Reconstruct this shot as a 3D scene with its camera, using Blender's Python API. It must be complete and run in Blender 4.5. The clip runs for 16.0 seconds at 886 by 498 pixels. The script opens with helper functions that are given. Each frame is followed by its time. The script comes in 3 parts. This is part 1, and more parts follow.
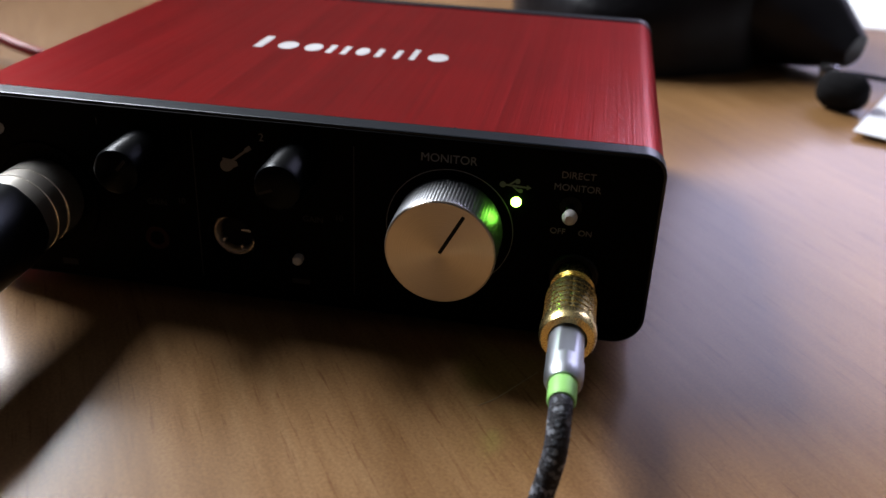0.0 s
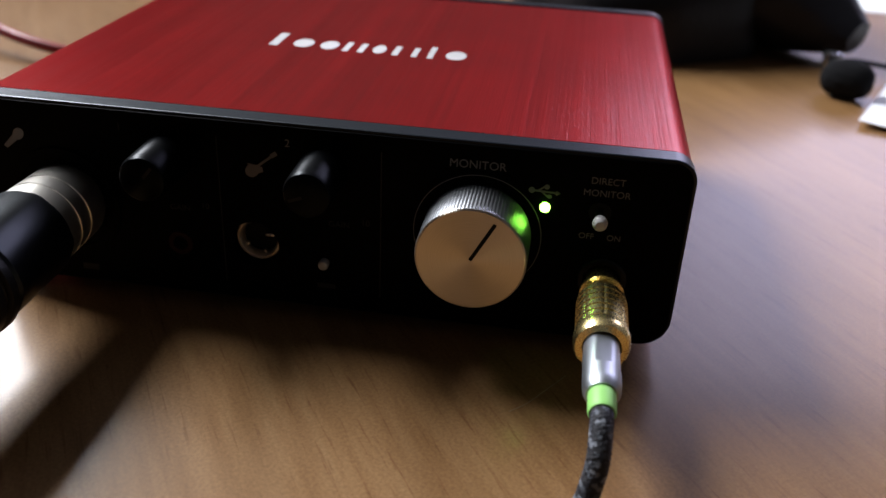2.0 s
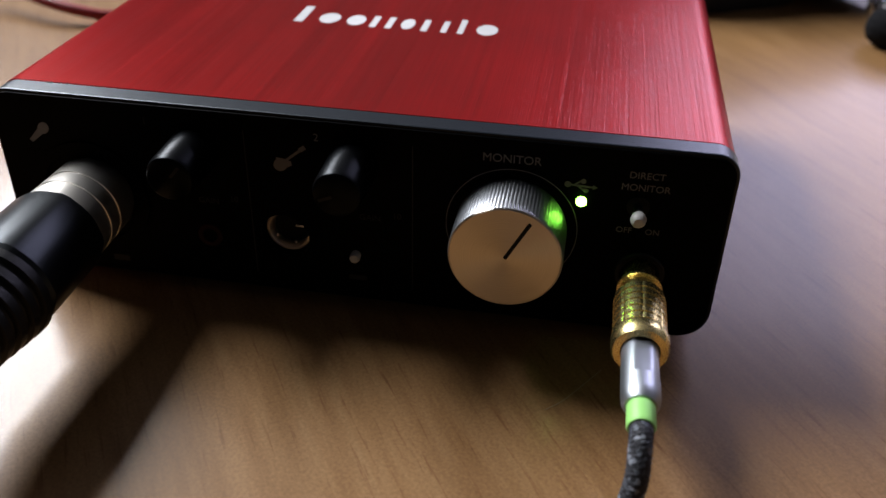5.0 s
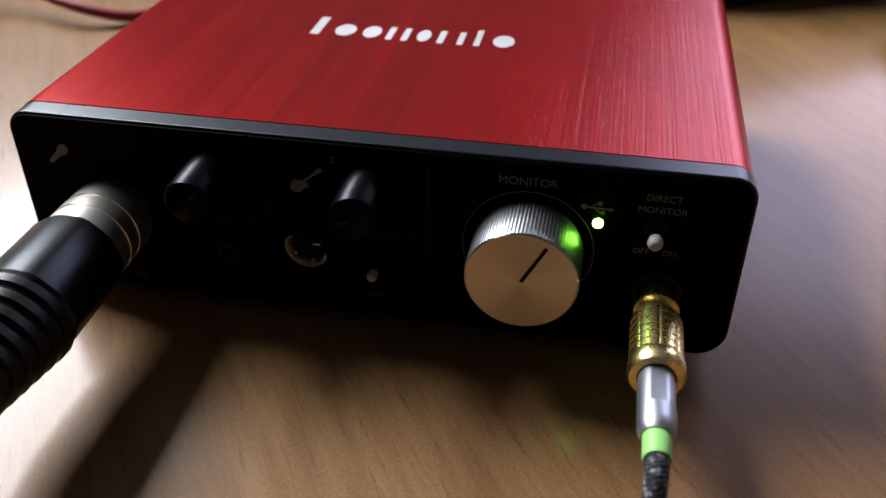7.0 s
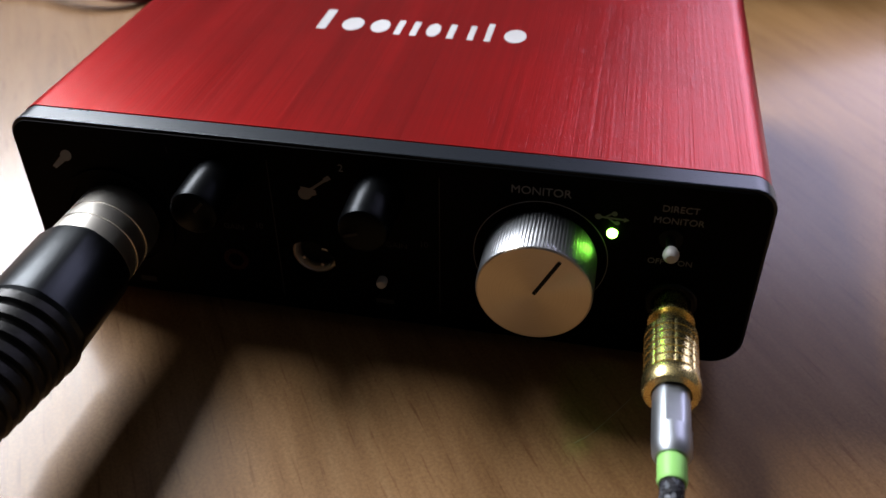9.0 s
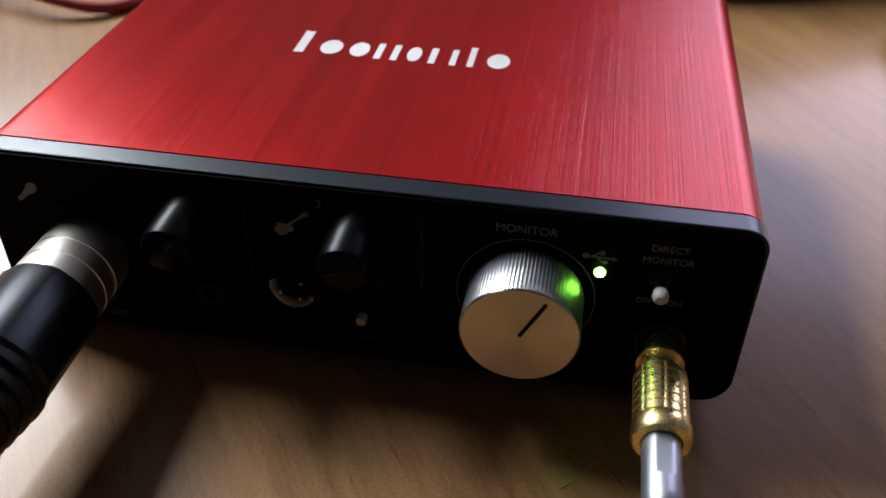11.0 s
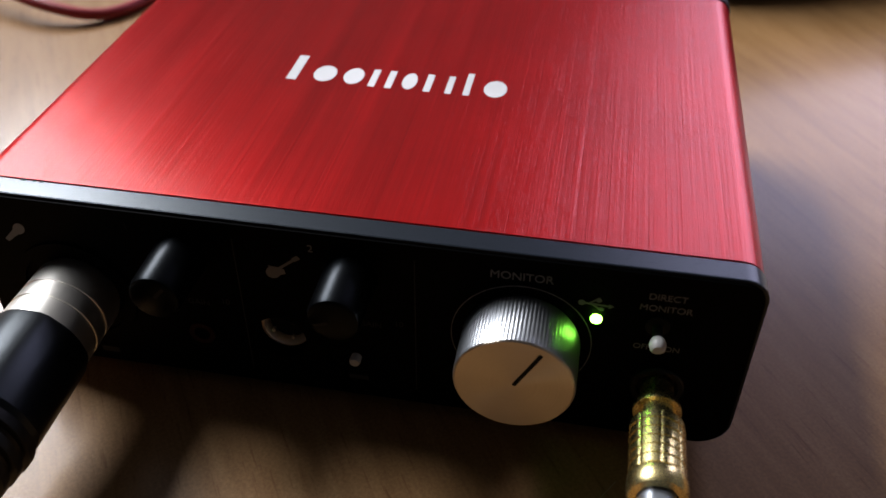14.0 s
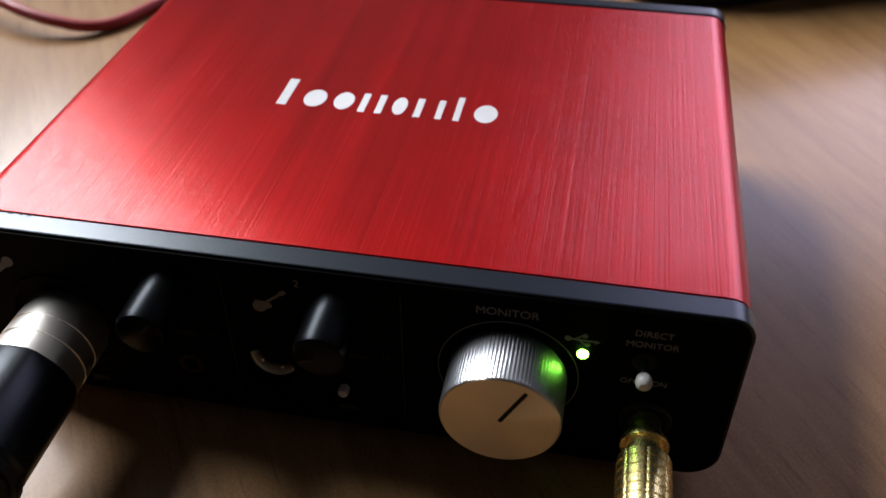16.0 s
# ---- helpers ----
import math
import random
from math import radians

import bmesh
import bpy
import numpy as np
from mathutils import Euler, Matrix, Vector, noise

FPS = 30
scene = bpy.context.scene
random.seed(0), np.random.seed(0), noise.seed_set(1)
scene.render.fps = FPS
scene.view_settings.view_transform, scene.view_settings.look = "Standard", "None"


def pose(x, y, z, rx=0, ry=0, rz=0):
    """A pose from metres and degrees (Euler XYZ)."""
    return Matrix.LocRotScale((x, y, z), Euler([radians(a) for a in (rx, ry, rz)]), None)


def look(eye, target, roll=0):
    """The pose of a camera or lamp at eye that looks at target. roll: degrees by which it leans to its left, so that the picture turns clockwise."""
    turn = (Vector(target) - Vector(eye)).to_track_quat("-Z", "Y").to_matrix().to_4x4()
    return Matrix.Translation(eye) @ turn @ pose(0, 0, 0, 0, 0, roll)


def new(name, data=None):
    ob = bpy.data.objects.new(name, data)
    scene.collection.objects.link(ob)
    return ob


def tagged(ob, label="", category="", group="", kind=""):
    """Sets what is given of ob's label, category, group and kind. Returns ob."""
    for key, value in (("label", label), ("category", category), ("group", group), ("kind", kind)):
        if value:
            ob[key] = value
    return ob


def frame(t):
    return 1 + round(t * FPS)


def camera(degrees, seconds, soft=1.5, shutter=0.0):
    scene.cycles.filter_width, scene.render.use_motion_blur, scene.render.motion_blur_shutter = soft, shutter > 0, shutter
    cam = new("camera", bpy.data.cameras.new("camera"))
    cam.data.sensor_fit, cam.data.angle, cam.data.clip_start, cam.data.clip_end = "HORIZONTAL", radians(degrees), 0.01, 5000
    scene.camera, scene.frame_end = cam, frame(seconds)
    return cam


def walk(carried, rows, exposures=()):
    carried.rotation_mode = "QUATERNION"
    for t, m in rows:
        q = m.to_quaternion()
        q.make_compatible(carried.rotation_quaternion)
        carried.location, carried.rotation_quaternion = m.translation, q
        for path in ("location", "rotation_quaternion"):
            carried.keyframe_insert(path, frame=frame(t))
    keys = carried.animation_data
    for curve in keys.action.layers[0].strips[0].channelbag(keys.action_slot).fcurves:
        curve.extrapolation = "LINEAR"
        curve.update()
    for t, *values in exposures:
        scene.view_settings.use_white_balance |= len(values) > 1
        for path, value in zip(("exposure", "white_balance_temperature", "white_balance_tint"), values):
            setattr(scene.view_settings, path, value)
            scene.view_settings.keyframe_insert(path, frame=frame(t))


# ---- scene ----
cam = camera(52.0, 16.0)
PATH = [
    (0, (0.05615, -0.16003, 0.10130), (-0.21465, 1.60662, -0.79626), 2.61),
    (0.5, (0.05415, -0.15963, 0.10156), (-0.20431, 1.60748, -0.79873), 2.62),
    (1, (0.05096, -0.15889, 0.10226), (-0.18349, 1.60816, -0.80469), 2.89),
    (1.5, (0.04844, -0.15814, 0.10400), (-0.17540, 1.59969, -0.82331), 2.95),
    (2, (0.04680, -0.15854, 0.10613), (-0.18103, 1.58903, -0.83944), 2.79),
    (2.5, (0.04573, -0.15659, 0.10730), (-0.19767, 1.57439, -0.86452), 2.51),
    (3, (0.04530, -0.15534, 0.10951), (-0.21111, 1.55989, -0.88661), 2.04),
    (3.5, (0.04414, -0.15353, 0.11110), (-0.20906, 1.54758, -0.90974), 1.92),
    (4, (0.04354, -0.15237, 0.11335), (-0.20854, 1.53249, -0.93435), 1.78),
    (6.5, (0.04432, -0.14490, 0.12005), (-0.26159, 1.48233, -1.00179), 0.45),
    (7, (0.04358, -0.14443, 0.12310), (-0.26350, 1.47479, -1.00997), 0.22),
    (7.5, (0.04250, -0.14246, 0.12396), (-0.26262, 1.46504, -1.02619), 0.26),
    (8, (0.04197, -0.14110, 0.12610), (-0.26542, 1.45308, -1.04185), 0.20),
    (8.5, (0.04184, -0.13921, 0.12781), (-0.27602, 1.43839, -1.05968), -0.27),
    (9, (0.04140, -0.13667, 0.12905), (-0.27143, 1.42714, -1.07786), -0.23),
    (11.5, (0.03872, -0.12551, 0.13257), (-0.22092, 1.44193, -1.08223), 0.90),
    (12, (0.03984, -0.12334, 0.13419), (-0.22993, 1.43388, -1.09149), 0.50),
    (12.5, (0.03852, -0.12255, 0.13649), (-0.22307, 1.43400, -1.09182), 0.65),
    (13, (0.03812, -0.12067, 0.13777), (-0.22517, 1.42512, -1.10369), 0.63),
    (13.5, (0.03903, -0.11895, 0.13748), (-0.23059, 1.42152, -1.10922), 0.55),
    (14, (0.03915, -0.11764, 0.13971), (-0.23086, 1.41314, -1.11879), 0.46),
    (14.5, (0.03983, -0.11587, 0.14110), (-0.23955, 1.40844, -1.12320), 0.08),
    (15, (0.03951, -0.11527, 0.14240), (-0.23157, 1.40749, -1.12556), 0.47),
    (15.5, (0.04040, -0.11391, 0.14371), (-0.23412, 1.40878, -1.12359), 0.40),
    (16, (0.04220, -0.11137, 0.14568), (-0.24594, 1.39861, -1.13376), -0.21),
]
cam.data.dof.use_dof, cam.data.dof.focus_distance, cam.data.dof.aperture_fstop = True, 0.17, 18.0
walk(cam, [(t, look(eye, target, roll)) for t, eye, target, roll in PATH])

# ---- world, daylight, exposure ----
world = bpy.data.worlds.new("sky")
scene.world = world
world.use_nodes = True
wn = world.node_tree.nodes
sky = wn.new("ShaderNodeTexSky")
sky.sky_type = "NISHITA"
sky.sun_disc = False
sky.sun_elevation, sky.sun_rotation = radians(35), radians(200)
wn["Background"].inputs["Strength"].default_value = 0.05
world.node_tree.links.new(sky.outputs[0], wn["Background"].inputs["Color"])


def window_light(name, centre, inward, width, height, watts, colour):
    lamp = bpy.data.lights.new(name, "AREA")
    lamp.shape, lamp.size, lamp.size_y = "RECTANGLE", width, height
    lamp.energy, lamp.color = watts, colour
    ob = new(name, lamp)
    ob.matrix_world = look(centre, Vector(centre) + Vector(inward))
    return ob


WALL_X, WALL_Y = -1.30, 2.20
WIN_W = (0.32, 1.76, 1.00, 2.10)  # window in the west wall: y from, to, z from, to
WIN_N = (0.38, 2.05, 0.62, 1.92)  # window in the north wall: x from, to, z from, to
window_light("daylight_west", (WALL_X - 0.06, (WIN_W[0] + WIN_W[1]) / 2, (WIN_W[2] + WIN_W[3]) / 2), (1, 0, 0), WIN_W[1] - WIN_W[0], WIN_W[3] - WIN_W[2], 194.0, (0.93, 0.95, 1.0))
window_light("daylight_north", ((WIN_N[0] + WIN_N[1]) / 2, WALL_Y + 0.06, (WIN_N[2] + WIN_N[3]) / 2), (0, -1, 0), WIN_N[1] - WIN_N[0], WIN_N[3] - WIN_N[2], 44.0, (0.74, 0.70, 1.0))


# ---- materials ----
def mat(name):
    m = bpy.data.materials.new(name)
    m.use_nodes = True
    return m, m.node_tree.nodes, m.node_tree.links, m.node_tree.nodes["Principled BSDF"]


def coords(nodes, links, scale=(1, 1, 1), turn=0.0, what="Object"):
    c = nodes.new("ShaderNodeTexCoord")
    mp = nodes.new("ShaderNodeMapping")
    mp.inputs["Scale"].default_value = scale
    mp.inputs["Rotation"].default_value = (0, 0, turn)
    links.new(c.outputs[what], mp.inputs["Vector"])
    return mp.outputs[0]


def noise_tex(nodes, links, vec, scale, detail=4.0, rough=0.55):
    n = nodes.new("ShaderNodeTexNoise")
    n.inputs["Scale"].default_value, n.inputs["Detail"].default_value, n.inputs["Roughness"].default_value = scale, detail, rough
    links.new(vec, n.inputs["Vector"])
    return n.outputs[0]


def ramp(nodes, links, fac, stops):
    r = nodes.new("ShaderNodeValToRGB")
    e = r.color_ramp.elements
    while len(e) < len(stops):
        e.new(0.5)
    for el, (p, c) in zip(e, stops):
        el.position, el.color = p, (*c, 1) if len(c) == 3 else (c[0], c[0], c[0], 1)
    links.new(fac, r.inputs[0])
    return r.outputs[0]


def mixed(nodes, links, kind, fac, a, b):
    m = nodes.new("ShaderNodeMix")
    m.data_type, m.blend_type = "RGBA", kind
    for sock, v in ((m.inputs["Factor"], fac), (m.inputs["A"], a), (m.inputs["B"], b)):
        if isinstance(v, (int, float)):
            sock.default_value = v
        elif isinstance(v, tuple):
            sock.default_value = (*v, 1)
        else:
            links.new(v, sock)
    return m.outputs["Result"]


def bumped(nodes, links, bsdf, height, strength, distance, normal=None):
    b = nodes.new("ShaderNodeBump")
    b.inputs["Strength"].default_value, b.inputs["Distance"].default_value = strength, distance
    links.new(height, b.inputs["Height"])
    if normal is not None:
        links.new(normal, b.inputs["Normal"])
    links.new(b.outputs[0], bsdf.inputs["Normal"])
    return b.outputs[0]


def plain(name, colour, rough=0.5, metal=0.0, spec=0.5, grain=0.0, scale=900.0, wear=0.12, sky_tint=None):
    """A surface with a fine mottling of colour and gloss and an optional fine relief."""
    m, n, l, p = mat(name)
    v = coords(n, l)
    big = noise_tex(n, l, v, 60.0, 3)
    fine = noise_tex(n, l, v, scale, 3)
    vary = 0.02 if metal else 0.06
    lo, hi = tuple(c * (1 - wear) for c in colour), tuple(min(1, c * (1 + wear)) for c in colour)
    col = ramp(n, l, big, [(0.3, lo), (0.7, hi)])
    l.new(col, p.inputs["Base Color"])
    l.new(ramp(n, l, fine, [(0.25, (max(0.02, rough - vary),)), (0.75, (min(1, rough + vary),))]), p.inputs["Roughness"])
    p.inputs["Metallic"].default_value = metal
    p.inputs["Specular IOR Level"].default_value = spec
    # paints the sky's blue into the material's reflections
    if sky_tint:
        p.inputs["Specular Tint"].default_value = (*sky_tint, 1)
    if grain:
        bumped(n, l, p, fine, grain, 0.0004)
    return m


def wood_mat():
    m, n, l, p = mat("beech_veneer")
    turn = radians(-58)
    long = coords(n, l, (1, 1, 1), -turn)
    st = n.new("ShaderNodeMapping")
    st.inputs["Scale"].default_value = (16.0, 150.0, 1.0)
    l.new(long, st.inputs["Vector"])
    fine = noise_tex(n, l, st.outputs[0], 1.6, 6, 0.6)
    st2 = n.new("ShaderNodeMapping")
    st2.inputs["Scale"].default_value = (3.0, 24.0, 1.0)
    l.new(long, st2.inputs["Vector"])
    broad = noise_tex(n, l, st2.outputs[0], 1.5, 3)
    st3 = n.new("ShaderNodeMapping")
    st3.inputs["Scale"].default_value = (45.0, 700.0, 1.0)
    l.new(long, st3.inputs["Vector"])
    flecks = noise_tex(n, l, st3.outputs[0], 1.3, 2)
    base = ramp(n, l, fine, [(0.25, (0.220, 0.114, 0.044)), (0.5, (0.272, 0.149, 0.062)), (0.75, (0.316, 0.182, 0.081))])
    tone = ramp(n, l, broad, [(0.3, (0.82, 0.80, 0.78)), (0.7, (1.06, 1.06, 1.06))])
    col = mixed(n, l, "MULTIPLY", 1.0, base, tone)
    dark = ramp(n, l, flecks, [(0.60, (1.0, 1.0, 1.0)), (0.72, (0.68, 0.58, 0.50))])
    col = mixed(n, l, "MULTIPLY", 0.85, col, dark)
    speck = noise_tex(n, l, coords(n, l, (1, 1, 1), -turn), 1500.0, 3, 0.6)
    col = mixed(n, l, "MULTIPLY", 1.0, col, ramp(n, l, speck, [(0.3, (0.80, 0.78, 0.77)), (0.7, (1.12, 1.12, 1.12))]))
    l.new(col, p.inputs["Base Color"])
    l.new(ramp(n, l, fine, [(0.2, (0.36,)), (0.8, (0.46,))]), p.inputs["Roughness"])
    p.inputs["Specular IOR Level"].default_value = 0.15
    p.inputs["Coat Weight"].default_value = 0.32
    p.inputs["Coat Roughness"].default_value = 0.19
    bumped(n, l, p, fine, 0.07, 0.0004)
    return m


def red_mat():
    """Red anodised aluminium, brushed from front to back."""
    m, n, l, p = mat("red_brushed_aluminium")
    streak = noise_tex(n, l, coords(n, l, (1900.0, 12.0, 500.0)), 1.0, 5, 0.7)
    wide = noise_tex(n, l, coords(n, l, (420.0, 5.0, 200.0)), 1.0, 3, 0.6)
    cloud = noise_tex(n, l, coords(n, l, (34.0, 34.0, 34.0)), 1.0, 4)
    scratch = noise_tex(n, l, coords(n, l, (900.0, 22.0, 300.0)), 1.0, 2, 0.5)
    col = ramp(n, l, streak, [(0.30, (0.24, 0.0008, 0.0012)), (0.55, (0.30, 0.0014, 0.002)), (0.80, (0.36, 0.003, 0.004))])
    tone = ramp(n, l, cloud, [(0.3, (0.86, 0.84, 0.84)), (0.7, (1.06, 1.06, 1.06))])
    col = mixed(n, l, "MULTIPLY", 1.0, col, tone)
    worn = ramp(n, l, scratch, [(0.70, (0.0,)), (0.80, (0.35,))])
    col = mixed(n, l, "MIX", worn, col, (0.50, 0.13, 0.14))
    l.new(col, p.inputs["Base Color"])
    p.inputs["Metallic"].default_value = 0.75
    p.inputs["Anisotropic"].default_value = 0.6
    across = n.new("ShaderNodeCombineXYZ")
    across.inputs["X"].default_value = 1.0
    l.new(across.outputs[0], p.inputs["Tangent"])
    p.inputs["Specular IOR Level"].default_value = 0.2
    p.inputs["Specular Tint"].default_value = (0.85, 0.05, 0.06, 1)
    l.new(ramp(n, l, wide, [(0.3, (0.34,)), (0.7, (0.42,))]), p.inputs["Roughness"])
    p.inputs["Coat Weight"].default_value = 0.40
    p.inputs["Coat IOR"].default_value = 1.66
    l.new(ramp(n, l, streak, [(0.3, (0.13,)), (0.7, (0.20,))]), p.inputs["Coat Roughness"])
    both = mixed(n, l, "MIX", 0.35, streak, wide)
    l.new(bumped(n, l, p, both, 0.40, 0.0003), p.inputs["Coat Normal"])
    return m


def spun_mat():
    """Aluminium turned on a lathe: the gloss runs round the axis."""
    m, n, l, p = mat("spun_aluminium")
    c = n.new("ShaderNodeTexCoord")
    grad = n.new("ShaderNodeSeparateXYZ")
    l.new(c.outputs["Object"], grad.inputs[0])
    comb = n.new("ShaderNodeCombineXYZ")
    l.new(grad.outputs["X"], comb.inputs["X"])
    l.new(grad.outputs["Z"], comb.inputs["Y"])
    length = n.new("ShaderNodeVectorMath")
    length.operation = "LENGTH"
    l.new(comb.outputs[0], length.inputs[0])
    rings = n.new("ShaderNodeTexNoise")
    rings.noise_dimensions = "1D"
    rings.inputs["Scale"].default_value, rings.inputs["Detail"].default_value = 9000.0, 3
    l.new(length.outputs["Value"], rings.inputs["W"])
    l.new(ramp(n, l, rings.outputs[0], [(0.3, (0.55, 0.495, 0.42)), (0.7, (0.68, 0.62, 0.53))]), p.inputs["Base Color"])
    p.inputs["Metallic"].default_value = 1.0
    p.inputs["Roughness"].default_value = 0.33
    p.inputs["Anisotropic"].default_value = 0.95
    p.inputs["Anisotropic Rotation"].default_value = 0.25
    tg = n.new("ShaderNodeTangent")
    tg.direction_type, tg.axis = "RADIAL", "Y"
    l.new(tg.outputs[0], p.inputs["Tangent"])
    return m


def braid_mat():
    m, n, l, p = mat("braided_textile")
    v = n.new("ShaderNodeTexVoronoi")
    v.inputs["Scale"].default_value = 1350.0
    l.new(coords(n, l, (1.0, 0.55, 1.0)), v.inputs["Vector"])
    fine = noise_tex(n, l, coords(n, l), 2600.0, 2)
    s = n.new("ShaderNodeSeparateColor")
    l.new(v.outputs["Color"], s.inputs[0])
    col = ramp(n, l, s.outputs[0], [(0.0, (0.006, 0.006, 0.010)), (0.60, (0.014, 0.015, 0.022)), (0.78, (0.07, 0.08, 0.10)), (1.0, (0.26, 0.28, 0.32))])
    l.new(col, p.inputs["Base Color"])
    p.inputs["Roughness"].default_value = 0.7
    bumped(n, l, p, fine, 0.6, 0.0006)
    return m


def glow_mat(name, colour, strength):
    m, n, l, p = mat(name)
    p.inputs["Base Color"].default_value = (*colour, 1)
    p.inputs["Emission Color"].default_value = (*colour, 1)
    p.inputs["Emission Strength"].default_value = strength
    return m


def leather_mat():
    m, n, l, p = mat("black_leather")
    v = n.new("ShaderNodeTexVoronoi")
    v.inputs["Scale"].default_value = 260.0
    l.new(coords(n, l), v.inputs["Vector"])
    soft = noise_tex(n, l, coords(n, l), 25.0, 4)
    l.new(ramp(n, l, soft, [(0.3, (0.006, 0.006, 0.008)), (0.7, (0.014, 0.014, 0.019))]), p.inputs["Base Color"])
    l.new(ramp(n, l, soft, [(0.3, (0.38,)), (0.7, (0.52,))]), p.inputs["Roughness"])
    p.inputs["Specular IOR Level"].default_value = 0.22
    bumped(n, l, p, v.outputs["Distance"], 0.25, 0.0006)
    return m


WOOD, RED, SPUN, BRAID = wood_mat(), red_mat(), spun_mat(), braid_mat()
LEATHER = leather_mat()
# bezel, knob and boot: blue of the reflected sky set as specular colour
BEZEL = plain("black_anodised_bezel", (0.004, 0.006, 0.010), 0.32, 0.0, 0.42, 0.0, 6000.0, 0.05, (0.78, 0.9, 1.0))
PANEL = plain("black_panel", (0.0009, 0.0009, 0.001), 0.5, 0.0, 0.025)
KNOB = plain("black_knob_plastic", (0.0006, 0.0006, 0.0008), 0.33, 0.0, 0.10, 0.0, 3000.0, 0.1, (0.72, 0.86, 1.0))
RUBBER = plain("black_rubber", (0.002, 0.002, 0.0023), 0.42, 0.0, 0.28, 0.15)
BOOT = plain("black_boot_plastic", (0.0018, 0.0018, 0.0025), 0.36, 0.0, 0.33, 0.05, 3000.0, 0.1, (0.78, 0.9, 1.0))
DARK = plain("socket_dark", (0.003, 0.003, 0.003), 0.7, 0.0, 0.2)
ALU = plain("knurled_aluminium", (0.50, 0.52, 0.55), 0.36, 1.0, 0.5, 0.0, 4000.0)
NICKEL = plain("nickel_shell", (0.95, 0.91, 0.84), 0.38, 1.0, 0.5, 0.0, 4000.0, 0.04)
BARREL = plain("satin_silver_barrel", (0.42, 0.45, 0.49), 0.42, 1.0)
GOLD = plain("gold_plate", (0.84, 0.69, 0.32), 0.27, 1.0, 0.5, 0.0, 4000.0, 0.04)
GREEN = plain("green_plastic", (0.30, 0.66, 0.17), 0.5, 0.0, 0.4)
WHITE = plain("white_print", (0.50, 0.49, 0.49), 0.55)
GREY = plain("grey_print", (0.17, 0.162, 0.158), 0.6, 0.0, 0.1)
FAINT = plain("dim_print", (0.026, 0.024, 0.023), 0.6, 0.0, 0.1)
REDPRINT = plain("dark_red_print", (0.022, 0.006, 0.005), 0.6, 0.0, 0.1)
SWITCH = plain("grey_switch_plastic", (0.42, 0.41, 0.40), 0.42)
CHROME = plain("chrome_ring", (0.88, 0.80, 0.70), 0.44, 1.0)
USBRED = plain("red_cable_jacket", (0.26, 0.014, 0.022), 0.45)
FOAM = plain("black_foam", (0.008, 0.008, 0.009), 0.95, 0.0, 0.1, 0.9, 1500.0)
STEEL = plain("steel_clip", (0.55, 0.56, 0.58), 0.25, 1.0)
PAPER = plain("white_paper", (0.80, 0.82, 0.84), 0.75, 0.0, 0.3, 0.1)
PAINT = plain("wall_paint", (0.05, 0.047, 0.045), 0.85, 0.0, 0.2, 0.2, 120.0)
FLOOR = plain("floor_boards", (0.10, 0.06, 0.035), 0.6)
LED = glow_mat("green_lamp", (0.28, 1.0, 0.07), 22.0)
HAIR = plain("fine_hair", (0.30, 0.22, 0.14), 0.5)


# ---- building helpers ----
def mesh_from(bm, name):
    bmesh.ops.recalc_face_normals(bm, faces=bm.faces)
    me = bpy.data.meshes.new(name)
    bm.to_mesh(me)
    bm.free()
    return me


def smooth(me, angle=35):
    me.polygons.foreach_set("use_smooth", [True] * len(me.polygons))
    me.set_sharp_from_angle(angle=radians(angle))
    return me


def part(name, bm, material, parent=None, label="", angle=35):
    me = smooth(mesh_from(bm, name), angle)
    me.materials.append(material)
    ob = new(name, me)
    if parent is not None:
        ob.parent = parent
    if label:
        tagged(ob, label)
    return ob


def thing(name, label, category, place=(0, 0, 0), group="", kind=""):
    ob = new(name)
    ob.location = place
    ob.empty_display_size = 0.01
    return tagged(ob, label, category, group, kind)


def box(x0, x1, y0, y1, z0, z1, bevel=0.0, seg=2):
    bm = bmesh.new()
    bmesh.ops.create_cube(bm, size=1.0, matrix=Matrix.Translation(((x0 + x1) / 2, (y0 + y1) / 2, (z0 + z1) / 2)) @ Matrix.Diagonal((x1 - x0, y1 - y0, z1 - z0, 1)))
    if bevel:
        bmesh.ops.bevel(bm, geom=list(bm.edges), offset=bevel, segments=seg, affect="EDGES", profile=0.5)
    return bm


def rounded(x0, x1, z0, z1, r, seg=8, foot=1.0):
    """A rounded outline; foot: how much rounder the lower corners are."""
    pts = []
    q = r * foot
    for cx, cz, a0, r in ((x1 - r, z1 - r, 0, r), (x0 + r, z1 - r, 90, r), (x0 + q, z0 + q, 180, q), (x1 - q, z0 + q, 270, q)):
        for i in range(seg + 1):
            a = radians(a0 + 90 * i / seg)
            pts.append((cx + r * math.cos(a), cz + r * math.sin(a)))
    return pts


def loft(rings, cap=True, bm=None):
    """A skin over rings of equal point counts."""
    bm = bm or bmesh.new()
    rows = [[bm.verts.new(p) for p in ring] for ring in rings]
    n = len(rows[0])
    for a, b in zip(rows, rows[1:]):
        for i in range(n):
            bm.faces.new((a[i], a[(i + 1) % n], b[(i + 1) % n], b[i]))
    if cap:
        bm.faces.new(rows[0][::-1])
        bm.faces.new(rows[-1])
    return bm


